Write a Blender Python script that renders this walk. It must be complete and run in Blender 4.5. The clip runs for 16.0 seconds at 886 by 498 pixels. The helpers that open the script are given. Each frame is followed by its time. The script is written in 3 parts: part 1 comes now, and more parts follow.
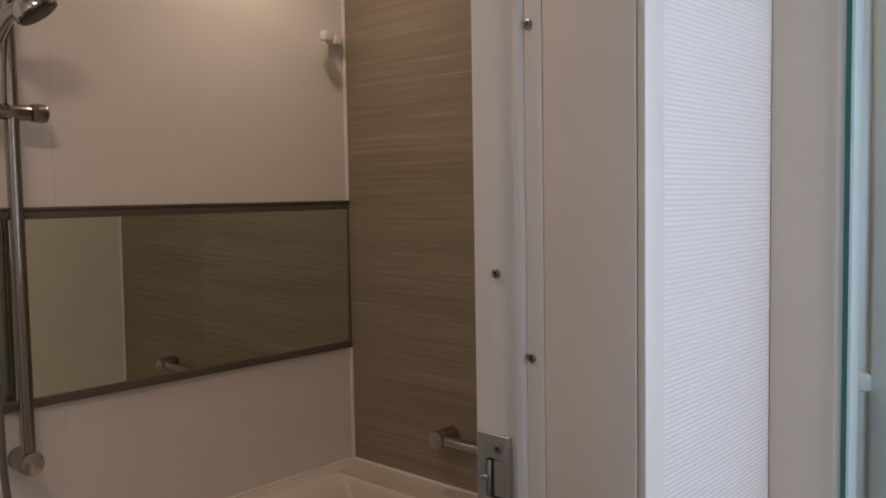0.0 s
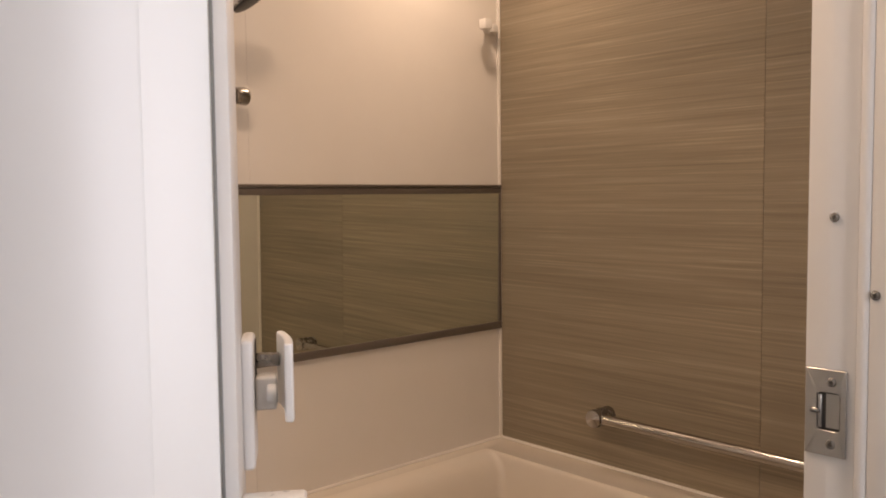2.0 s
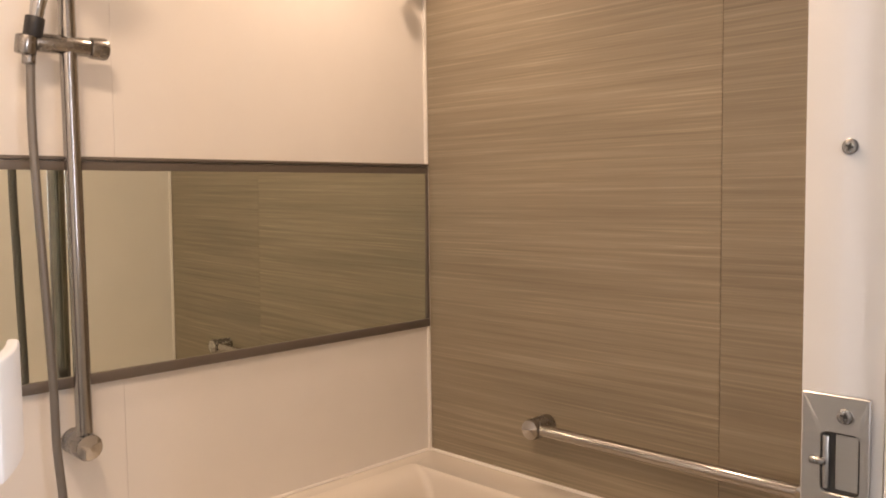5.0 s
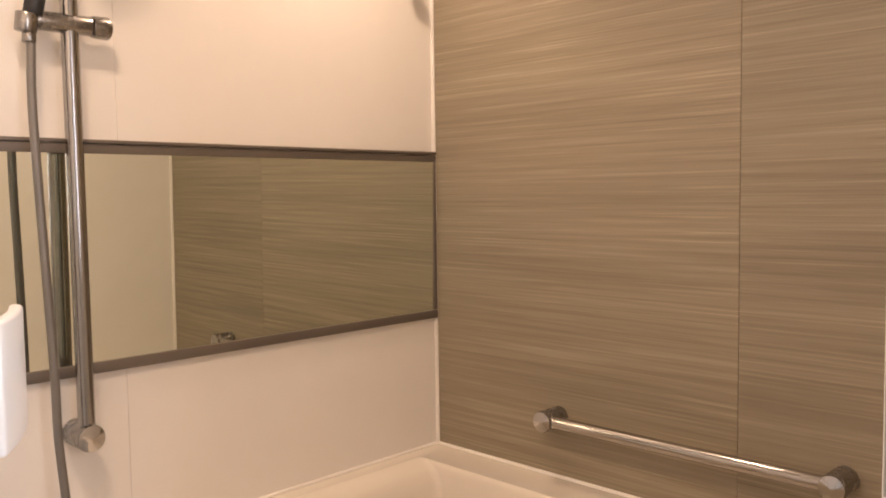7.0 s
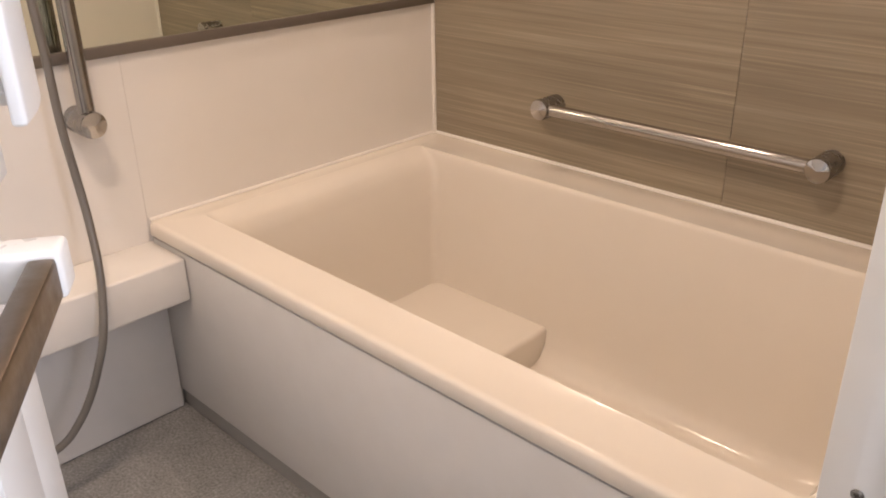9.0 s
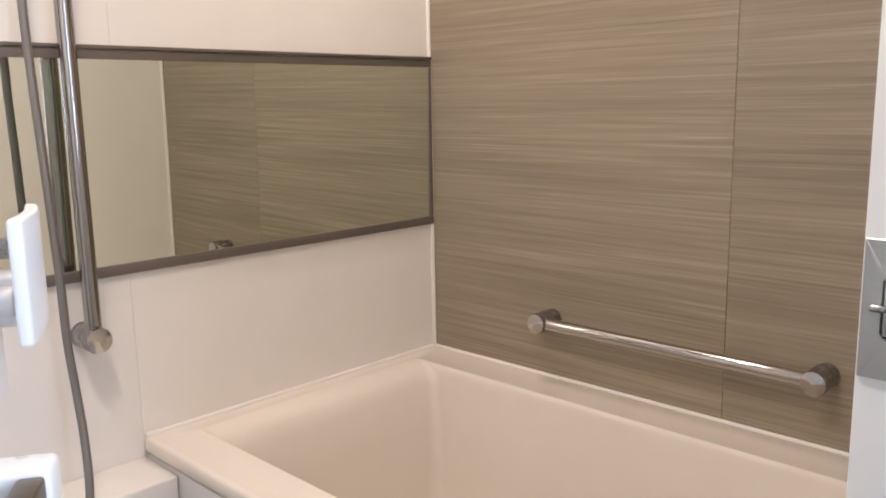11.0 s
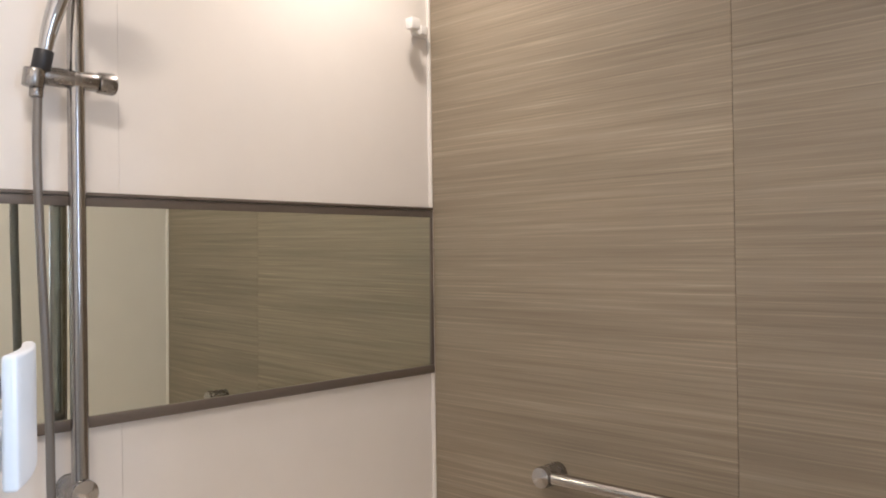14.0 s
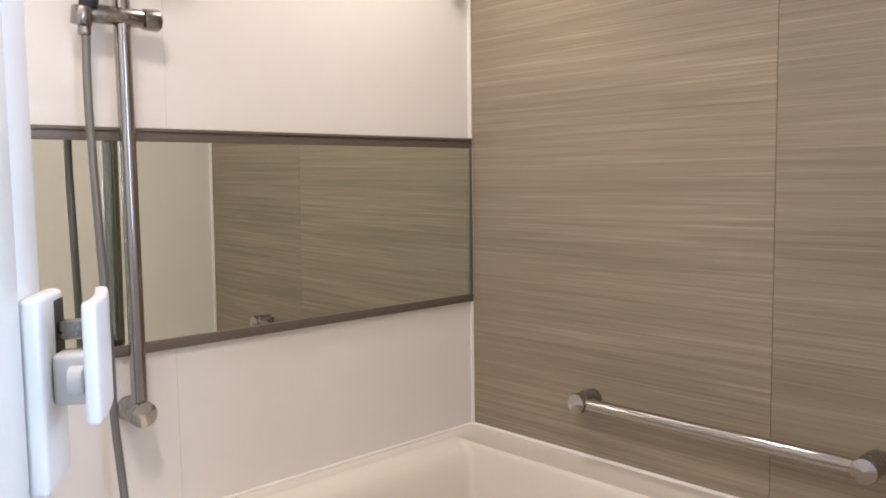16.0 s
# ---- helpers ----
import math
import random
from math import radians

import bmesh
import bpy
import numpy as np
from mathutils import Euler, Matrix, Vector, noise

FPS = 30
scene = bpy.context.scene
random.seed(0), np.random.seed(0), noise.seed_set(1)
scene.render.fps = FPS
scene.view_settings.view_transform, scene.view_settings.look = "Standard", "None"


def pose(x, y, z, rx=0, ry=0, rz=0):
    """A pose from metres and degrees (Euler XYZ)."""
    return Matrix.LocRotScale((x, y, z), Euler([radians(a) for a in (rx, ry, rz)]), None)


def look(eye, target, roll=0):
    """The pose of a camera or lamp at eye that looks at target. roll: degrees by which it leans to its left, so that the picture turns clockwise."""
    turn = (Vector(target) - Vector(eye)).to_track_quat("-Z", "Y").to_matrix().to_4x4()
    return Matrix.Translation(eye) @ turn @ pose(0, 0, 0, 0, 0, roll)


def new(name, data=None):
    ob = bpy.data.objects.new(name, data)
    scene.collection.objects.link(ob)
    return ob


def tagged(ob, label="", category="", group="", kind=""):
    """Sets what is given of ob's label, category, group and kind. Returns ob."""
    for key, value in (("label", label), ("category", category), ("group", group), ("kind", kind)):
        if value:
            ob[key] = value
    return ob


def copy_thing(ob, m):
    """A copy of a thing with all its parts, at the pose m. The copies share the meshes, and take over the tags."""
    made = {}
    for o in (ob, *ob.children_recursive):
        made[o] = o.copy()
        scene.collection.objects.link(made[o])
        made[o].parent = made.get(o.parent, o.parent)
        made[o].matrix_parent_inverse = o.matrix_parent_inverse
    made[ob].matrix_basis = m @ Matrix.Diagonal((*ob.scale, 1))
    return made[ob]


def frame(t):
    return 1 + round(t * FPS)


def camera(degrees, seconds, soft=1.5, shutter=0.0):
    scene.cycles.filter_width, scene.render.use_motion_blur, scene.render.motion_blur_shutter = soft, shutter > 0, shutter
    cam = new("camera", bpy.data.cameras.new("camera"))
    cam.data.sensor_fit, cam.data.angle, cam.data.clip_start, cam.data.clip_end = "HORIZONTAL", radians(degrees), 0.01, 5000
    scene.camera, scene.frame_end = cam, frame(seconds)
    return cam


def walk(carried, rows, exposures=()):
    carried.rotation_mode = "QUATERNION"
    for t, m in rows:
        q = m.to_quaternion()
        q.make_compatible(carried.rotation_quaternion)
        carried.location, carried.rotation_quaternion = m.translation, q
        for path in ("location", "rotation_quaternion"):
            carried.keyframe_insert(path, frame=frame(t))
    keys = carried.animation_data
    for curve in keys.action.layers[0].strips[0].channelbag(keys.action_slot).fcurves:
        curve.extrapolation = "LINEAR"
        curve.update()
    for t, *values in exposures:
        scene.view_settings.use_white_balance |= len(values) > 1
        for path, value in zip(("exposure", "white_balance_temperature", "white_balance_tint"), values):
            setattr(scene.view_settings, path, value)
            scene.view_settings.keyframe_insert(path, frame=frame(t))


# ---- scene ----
# ---- camera ----
cam = camera(56.5, 16.0, 1.85)
ROWS = [
    (0, (2.054, -1.775, 1.368), (0.702, -0.308, 1.238), -1.0),
    (0.5, (1.964, -1.886, 1.364), (0.537, -0.491, 1.235), -0.8),
    (1, (1.931, -1.967, 1.353), (0.466, -0.61, 1.231), -0.4),
    (1.5, (1.925, -2.011, 1.331), (0.452, -0.664, 1.211), -0.5),
    (2, (1.915, -2.012, 1.32), (0.442, -0.664, 1.193), -0.6),
    (2.5, (1.907, -1.937, 1.298), (0.441, -0.582, 1.174), -0.6),
    (3, (1.863, -1.82, 1.285), (0.423, -0.44, 1.146), -1.0),
    (3.5, (1.816, -1.743, 1.277), (0.4, -0.337, 1.139), -0.8),
    (4, (1.798, -1.724, 1.27), (0.393, -0.308, 1.132), -0.8),
    (6.5, (1.703, -1.697, 1.275), (0.302, -0.276, 1.144), -0.7),
    (7, (1.703, -1.698, 1.237), (0.303, -0.276, 1.103), -0.8),
    (7.5, (1.696, -1.712, 1.231), (0.307, -0.291, 1.004), -0.8),
    (7.7, (1.691, -1.712, 1.229), (0.312, -0.299, 0.907), -0.8),
    (8, (1.695, -1.71, 1.218), (0.337, -0.325, 0.729), -0.9),
    (8.2, (1.689, -1.709, 1.219), (0.36, -0.346, 0.606), -0.8),
    (8.7, (1.688, -1.71, 1.219), (0.407, -0.393, 0.425), -0.8),
    (9.3, (1.689, -1.713, 1.219), (0.427, -0.41, 0.365), -0.8),
    (9.9, (1.691, -1.715, 1.219), (0.421, -0.401, 0.392), -0.8),
    (10.3, (1.692, -1.716, 1.219), (0.406, -0.381, 0.468), -0.8),
    (10.5, (1.692, -1.719, 1.229), (0.382, -0.356, 0.579), -0.8),
    (11, (1.715, -1.719, 1.231), (0.342, -0.308, 0.879), -1.0),
    (11.5, (1.694, -1.723, 1.241), (0.309, -0.281, 1.187), -0.6),
    (12, (1.7, -1.724, 1.257), (0.323, -0.289, 1.464), -0.6),
    (12.5, (1.704, -1.716, 1.25), (0.336, -0.295, 1.584), -0.6),
    (12.7, (1.704, -1.715, 1.25), (0.337, -0.296, 1.592), -0.7),
    (13, (1.703, -1.715, 1.249), (0.337, -0.295, 1.591), -0.6),
    (13.5, (1.698, -1.723, 1.24), (0.327, -0.289, 1.493), -0.7),
    (14, (1.701, -1.716, 1.22), (0.313, -0.276, 1.233), -0.8),
    (14.5, (1.702, -1.712, 1.218), (0.318, -0.275, 1.078), -0.8),
    (15, (1.699, -1.718, 1.225), (0.322, -0.278, 1.052), -0.8),
    (15.5, (1.696, -1.729, 1.241), (0.316, -0.292, 1.066), -0.8),
    (16, (1.722, -1.741, 1.243), (0.272, -0.373, 1.071), -0.8),
]
walk(cam, [(t, look(e, a, r)) for t, e, a, r in ROWS],
     [(0.0, -1.88, 7500, 23), (0.5, -1.1, 7600, 27), (1.0, -0.88, 8500, 26), (2.0, -0.88, 8700, 26), (3.0, -0.52, 8600, 25), (4.2, -0.3, 8400, 24), (6.5, -0.15, 8500, 26), (8.0, -0.12, 8300, 25),
      (10.4, 0.04, 6350, 17), (11.0, 0.02, 6350, 16), (11.5, 0.04, 6300, 15), (12.0, -0.38, 6300, 15), (12.5, -0.77, 6250, 16), (13.0, -0.77, 6250, 16), (13.5, -0.68, 6250, 16), (14.0, -0.18, 6200, 14), (14.5, 0.16, 6150, 14), (15.0, 0.0, 6200, 15), (15.5, 0.06, 6150, 15), (16.0, 0.0, 6100, 15)])

# ---- light ----
world = bpy.data.worlds.new("world")
scene.world = world
world.use_nodes = True
world.node_tree.nodes["Background"].inputs[0].default_value = (0.60, 0.78, 1.0, 1)
world.node_tree.nodes["Background"].inputs[1].default_value = 0.25


def area_lamp(name, m, power, colour, size, size_y=0, spread=180):
    lamp = bpy.data.lights.new(name, "AREA")
    lamp.shape = "RECTANGLE" if size_y else "DISK"
    lamp.size, lamp.energy, lamp.color, lamp.spread = size, power, colour, radians(spread)
    if size_y:
        lamp.size_y = size_y
    ob = new(name, lamp)
    ob.matrix_world = m
    return ob


LAMPS = [(0.29, -0.41), (1.00, -1.55)]
CEIL = 2.31
for (lx, ly), power, size, spread in zip(LAMPS, (6.4, 15.9), (0.10, 0.26), (164, 180)):
    area_lamp("downlight_lamp", pose(lx, ly, CEIL - 0.006), power, (1.0, 0.87, 0.73), size, 0, spread)
area_lamp("window_daylight", look((2.72, -1.15, 1.5), (1.7, -1.15, 1.45)), 33, (0.64, 0.79, 1.0), 0.7, 1.0)


# ---- materials ----
def material(name, colour, rough=0.5, metal=0.0, **extra):
    m = bpy.data.materials.new(name)
    m.use_nodes = True
    b = m.node_tree.nodes["Principled BSDF"]
    b.inputs["Base Color"].default_value = (*colour, 1)
    b.inputs["Roughness"].default_value = rough
    b.inputs["Metallic"].default_value = metal
    for k, v in extra.items():
        b.inputs[k.replace("_", " ")].default_value = v
    return m


def node(m, kind, **values):
    n = m.node_tree.nodes.new(kind)
    for k, v in values.items():
        n.inputs[k.replace("_", " ")].default_value = v
    return n


def noise_of(m, scale, detail=4.0, stretch=(1, 1, 1), rough=0.6, own=False):
    """A noise in the object's own metres, stretched; own: shifted from object to object."""
    co, mp = node(m, "ShaderNodeTexCoord"), node(m, "ShaderNodeMapping")
    mp.inputs["Scale"].default_value = stretch
    if own:
        info, shift = node(m, "ShaderNodeObjectInfo"), m.node_tree.nodes.new("ShaderNodeVectorMath")
        shift.operation = "SCALE"
        shift.inputs[0].default_value = (31.0, 0.0, 17.0)
        m.node_tree.links.new(info.outputs["Random"], shift.inputs["Scale"])
        m.node_tree.links.new(shift.outputs["Vector"], mp.inputs["Location"])
    nz = node(m, "ShaderNodeTexNoise", Scale=scale, Detail=detail, Roughness=rough)
    m.node_tree.links.new(co.outputs["Object"], mp.inputs["Vector"])
    m.node_tree.links.new(mp.outputs["Vector"], nz.inputs["Vector"])
    return nz.outputs["Fac"]


def ramp(m, fac, stops):
    r = node(m, "ShaderNodeValToRGB")
    while len(r.color_ramp.elements) < len(stops):
        r.color_ramp.elements.new(0.5)
    for e, (p, c) in zip(r.color_ramp.elements, stops):
        e.position, e.color = p, (*c, 1) if len(c) == 3 else (c[0], c[0], c[0], 1)
    m.node_tree.links.new(fac, r.inputs["Fac"])
    return r.outputs["Color"]


def mixed(m, a, b, fac, how="MIX"):
    x = m.node_tree.nodes.new("ShaderNodeMix")
    x.data_type, x.blend_type = "RGBA", how
    for sock, v in ((x.inputs[0], fac), (x.inputs[6], a), (x.inputs[7], b)):
        if hasattr(v, "links"):
            m.node_tree.links.new(v, sock)
        else:
            sock.default_value = v if isinstance(v, float) else (*v, 1)
    return x.outputs[2]


def feed(m, colour=None, rough=None, bump=None, strength=0.2, depth=0.001):
    b = m.node_tree.nodes["Principled BSDF"]
    if colour:
        m.node_tree.links.new(colour, b.inputs["Base Color"])
    if rough:
        m.node_tree.links.new(rough, b.inputs["Roughness"])
    if bump:
        n = node(m, "ShaderNodeBump", Strength=strength, Distance=depth)
        m.node_tree.links.new(bump, n.inputs["Height"])
        m.node_tree.links.new(n.outputs["Normal"], b.inputs["Normal"])
    return m


def white_surface(name, colour, rough, scale=9, fine=260, amount=0.05, bump=0.05):
    """A plain painted or moulded surface with faint mottling and fine grain."""
    m = material(name, colour, rough)
    big, small = noise_of(m, scale, 3), noise_of(m, fine, 2)
    lo = tuple(c * (1 - amount) for c in colour)
    col = ramp(m, big, [(0.3, lo), (0.7, colour)])
    r = ramp(m, big, [(0.25, (max(0.02, rough - 0.008),)), (0.75, (rough + 0.008,))])
    return feed(m, col, r, small if bump > 0.06 else None, bump, 0.0004)


def wood_panel(name):
    """Film-faced panel with horizontal grain: broad bands, long streaks, sparse light and dark hairlines."""
    m = material(name, (0.33, 0.26, 0.19), 0.45)
    broad = noise_of(m, 1.0, 3, (0.5, 1, 9), 0.55, own=True)
    patch = noise_of(m, 1.0, 2, (1.6, 1, 5), 0.5, own=True)
    streak = noise_of(m, 1.0, 5, (1.2, 1, 72), 0.6, own=True)
    hair = noise_of(m, 1.0, 3, (1.8, 1, 190), 0.55, own=True)
    thin = noise_of(m, 1.3, 3, (3.5, 1, 330), 0.6, own=True)
    base = ramp(m, streak, [(0.30, (0.226, 0.187, 0.133)), (0.45, (0.272, 0.224, 0.163)), (0.58, (0.298, 0.246, 0.181)), (0.74, (0.372, 0.316, 0.241))])
    base = mixed(m, base, ramp(m, broad, [(0.30, (0.84, 0.83, 0.82)), (0.5, (1.0, 1.0, 1.0)), (0.70, (1.12, 1.12, 1.12))]), 0.85, "MULTIPLY")
    much = ramp(m, patch, [(0.34, (0.35,)), (0.60, (1.0,))])
    base = mixed(m, base, ramp(m, hair, [(0.28, (0.80, 0.78, 0.75)), (0.43, (0.97, 0.97, 0.97)), (0.55, (1.0, 1.0, 1.0)), (0.67, (1.32, 1.33, 1.32))]), much, "MULTIPLY")
    base = mixed(m, base, ramp(m, thin, [(0.32, (0.92, 0.90, 0.88)), (0.45, (1.0, 1.0, 1.0)), (0.55, (1.0, 1.0, 1.0)), (0.68, (1.20, 1.21, 1.20))]), 0.85, "MULTIPLY")
    tone = ramp(m, node(m, "ShaderNodeObjectInfo").outputs["Random"], [(0.0, (1.05, 1.05, 1.04)), (1.0, (0.90, 0.91, 0.93))])
    base = mixed(m, base, tone, 1.0, "MULTIPLY")
    return feed(m, base, ramp(m, streak, [(0.3, (0.48,)), (0.7, (0.38,))]), hair, 0.08, 0.0004)


def wallpaper(name):
    """Woven vinyl wallpaper with fine horizontal ribs."""
    m = material(name, (0.80, 0.79, 0.77), 0.75)
    co = node(m, "ShaderNodeTexCoord")
    w = node(m, "ShaderNodeTexWave", Scale=70.0, Distortion=1.2, Detail=2.0, Detail_Scale=3.0)
    w.bands_direction = "Z"
    m.node_tree.links.new(co.outputs["Object"], w.inputs["Vector"])
    col = ramp(m, w.outputs["Fac"], [(0.2, (0.74, 0.73, 0.71)), (0.7, (0.83, 0.82, 0.80))])
    return feed(m, col, None, w.outputs["Fac"], 0.45, 0.0012)


def brushed(name, colour, rough, stretch):
    m = material(name, colour, rough, 1.0)
    nz = noise_of(m, 1.0, 3, stretch)
    return feed(m, None, ramp(m, nz, [(0.3, (max(0.03, rough - 0.06),)), (0.7, (rough + 0.08,))]), nz, 0.04, 0.0003)


WHITE_PANEL = white_surface("white_panel", (0.84, 0.805, 0.762), 0.235, 5, 420, 0.03, 0.02)
WOOD = wood_panel("wood_panel")
CEILING = white_surface("ceiling_paint", (0.80, 0.77, 0.73), 0.5)
TUB = white_surface("tub_acrylic", (0.775, 0.712, 0.632), 0.16, 4, 200, 0.03, 0.02)
APRON = white_surface("apron_panel", (0.70, 0.685, 0.67), 0.30)
COUNTER = white_surface("counter_resin", (0.80, 0.77, 0.73), 0.32)
FRAME_WHITE = white_surface("frame_white", (0.78, 0.76, 0.73), 0.34, 12, 300, 0.03, 0.04)
HANDLE_WHITE = white_surface("handle_plastic", (0.80, 0.785, 0.76), 0.28, 20, 300, 0.03, 0.03)
LINER = white_surface("liner_board", (0.80, 0.74, 0.68), 0.45)
CABINET = white_surface("cabinet_board", (0.82, 0.72, 0.60), 0.45)
PLASTER = white_surface("room_plaster", (0.78, 0.73, 0.68), 0.8, 9, 260, 0.05, 0.3)
PAPER = wallpaper("ribbed_wallpaper")
CAULK = white_surface("corner_bead", (0.84, 0.80, 0.75), 0.35)
CHROME = brushed("chrome", (0.52, 0.51, 0.50), 0.08, (30, 30, 30))
SATIN = brushed("satin_steel", (0.32, 0.305, 0.29), 0.24, (60, 60, 60))
STEEL = brushed("strike_steel", (0.42, 0.405, 0.385), 0.38, (20, 20, 400))
POLE_METAL = brushed("pole_metal", (0.24, 0.215, 0.195), 0.3, (40, 40, 40))
GRAB_METAL = brushed("grab_metal", (0.44, 0.42, 0.40), 0.14, (40, 40, 40))
BAR_METAL = brushed("bar_metal", (0.36, 0.345, 0.33), 0.13, (40, 40, 40))
FRAME_DARK = material("mirror_frame", (0.17, 0.145, 0.125), 0.38, 0.35)
HOSE = material("hose_grey", (0.20, 0.185, 0.17), 0.36, 0.45)
BLACK = material("black_plastic", (0.02, 0.02, 0.022), 0.4)
# near-black colour that stands in for shade in recesses and gaps
DARK = material("recess_shade", (0.05, 0.045, 0.04), 0.6)
GREY = material("grey_print", (0.22, 0.22, 0.21), 0.5)
FOOT = white_surface("foot_strip", (0.34, 0.33, 0.32), 0.5)
MIRROR = material("mirror_silver", (0.79, 0.825, 0.745), 0.012, 1.0)
BACKING = material("panel_backing", (0.19, 0.145, 0.105), 0.7)
ROOM_MIRROR = material("washstand_mirror", (0.70, 0.90, 0.94), 0.01, 1.0)
GLASS_EDGE = material("glass_edge", (0.02, 0.16, 0.12), 0.15)
TOWEL_BAR = brushed("bronze_bar", (0.20, 0.155, 0.12), 0.36, (60, 60, 60))
GLASS = material("clear_glass", (0.97, 0.99, 0.965), 0.0, 0.0, IOR=1.45, Transmission_Weight=1.0)
GLOW = material("lamp_diffuser", (0.9, 0.85, 0.8), 0.5, 0.0, Emission_Color=(1.0, 0.82, 0.62, 1), Emission_Strength=6.0)
FLOOR = material("bath_floor", (0.25, 0.245, 0.24), 0.55)
fn, fb = noise_of(FLOOR, 160, 4), noise_of(FLOOR, 14, 4)
feed(FLOOR, mixed(FLOOR, ramp(FLOOR, fn, [(0.35, (0.17, 0.165, 0.16)), (0.65, (0.33, 0.325, 0.32))]), ramp(FLOOR, fb, [(0.3, (0.75, 0.75, 0.75)), (0.7, (1.1, 1.1, 1.1))]), 0.7, "MULTIPLY"), None, fn, 0.5, 0.001)
VINYL = white_surface("room_floor", (0.42, 0.36, 0.30), 0.45, 6, 120, 0.2)


# ---- mesh helpers ----
def bevelled(bm, width, segments=2, edges=None):
    if width:
        bmesh.ops.bevel(bm, geom=list(edges if edges is not None else bm.edges), offset=width, segments=segments, profile=0.5, affect="EDGES", clamp_overlap=True)
    return bm


def box(x0, x1, y0, y1, z0, z1, bevel=0.0, segments=2):
    bm = bmesh.new()
    bmesh.ops.create_cube(bm, size=1.0)
    for v in bm.verts:
        v.co = Vector((x0 + (v.co.x + 0.5) * (x1 - x0), y0 + (v.co.y + 0.5) * (y1 - y0), z0 + (v.co.z + 0.5) * (z1 - z0)))
    return bevelled(bm, bevel, segments)


def lathe(profile, a, b, sides=32):
    """A turned body: profile of (distance along a to b, radius)."""
    a, b = Vector(a), Vector(b)
    way = (b - a).normalized()
    side = way.orthogonal().normalized()
    up = way.cross(side)
    bm = bmesh.new()
    rings = []
    for d, r in profile:
        rings.append([bm.verts.new(a + way * d + (side * math.cos(k * math.tau / sides) + up * math.sin(k * math.tau / sides)) * r) for k in range(sides)])
    for p, q in zip(rings, rings[1:]):
        for k in range(sides):
            bm.faces.new((p[k], p[(k + 1) % sides], q[(k + 1) % sides], q[k]))
    bm.faces.new(list(reversed(rings[0])))
    bm.faces.new(rings[-1])
    bmesh.ops.recalc_face_normals(bm, faces=bm.faces)
    return bm


def cylinder(a, b, r, soft=0.0, sides=32):
    n = (Vector(b) - Vector(a)).length
    if not soft:
        return lathe([(0, r), (n, r)], a, b, sides)
    return lathe([(0, r - soft), (soft * 0.35, r - soft * 0.3), (soft, r), (n - soft, r), (n - soft * 0.35, r - soft * 0.3), (n, r - soft)], a, b, sides)


def spline(points, steps=8):
    """Catmull-Rom through the points."""
    pts = [Vector(p) for p in points]
    pts = [2 * pts[0] - pts[1], *pts, 2 * pts[-1] - pts[-2]]
    out = []
    for i in range(1, len(pts) - 2):
        p0, p1, p2, p3 = pts[i - 1:i + 3]
        for s in range(steps):
            t = s / steps
            out.append(0.5 * (2 * p1 + (p2 - p0) * t + (2 * p0 - 5 * p1 + 4 * p2 - p3) * t * t + (3 * p1 - p0 - 3 * p2 + p3) * t ** 3))
    return out + [pts[-2]]


def sweep(path, radius, sides=16):
    """A tube along a path; radius is a number or a function of 0 to 1."""
    bm = bmesh.new()
    side = (path[1] - path[0]).orthogonal().normalized()
    rings = []
    for i, p in enumerate(path):
        way = (path[min(i + 1, len(path) - 1)] - path[max(i - 1, 0)]).normalized()
        side = (side - way * side.dot(way)).normalized()
        up = way.cross(side)
        r = radius(i / (len(path) - 1)) if callable(radius) else radius
        rings.append([bm.verts.new(p + (side * math.cos(k * math.tau / sides) + up * math.sin(k * math.tau / sides)) * r) for k in range(sides)])
    for p, q in zip(rings, rings[1:]):
        for k in range(sides):
            bm.faces.new((p[k], p[(k + 1) % sides], q[(k + 1) % sides], q[k]))
    bm.faces.new(list(reversed(rings[0])))
    bm.faces.new(rings[-1])
    bmesh.ops.recalc_face_normals(bm, faces=bm.faces)
    return bm


def extruded(outline, z0, z1, bevel=0.0):
    """A prism over an outline in x and y."""
    bm = bmesh.new()
    lo = [bm.verts.new((x, y, z0)) for x, y in outline]
    hi = [bm.verts.new((x, y, z1)) for x, y in outline]
    n = len(lo)
    bm.faces.new(lo)
    bm.faces.new(hi)
    for k in range(n):
        bm.faces.new((lo[k], lo[(k + 1) % n], hi[(k + 1) % n], hi[k]))
    bmesh.ops.recalc_face_normals(bm, faces=bm.faces)
    return bevelled(bm, bevel)


def joined(*bms):
    out = bmesh.new()
    for b in bms:
        me = bpy.data.meshes.new("tmp")
        b.to_mesh(me)
        b.free()
        out.from_mesh(me)
        bpy.data.meshes.remove(me)
    return out


def mesh_object(name, bm, mat, smooth=True):
    me = bpy.data.meshes.new(name)
    bm.to_mesh(me)
    bm.free()
    me.materials.append(mat)
    if smooth:
        me.shade_smooth()
        me.set_sharp_from_angle(angle=radians(38))
    return new(name, me)


def thing(name, m, label, category, group="", kind=""):
    ob = new(name)
    ob.empty_display_size = 0.05
    ob.matrix_world = m
    return tagged(ob, label, category, group, kind)


def part(name, bm, mat, parent, label=""):
    """One mesh under a thing or a part, in the parent's own axes."""
    ob = mesh_object(name, bm, mat)
    ob.parent = parent
    return tagged(ob, label)


def structure(name, bm, mat, label, category):
    return tagged(mesh_object(name, bm, mat), label, category, "", "structure")


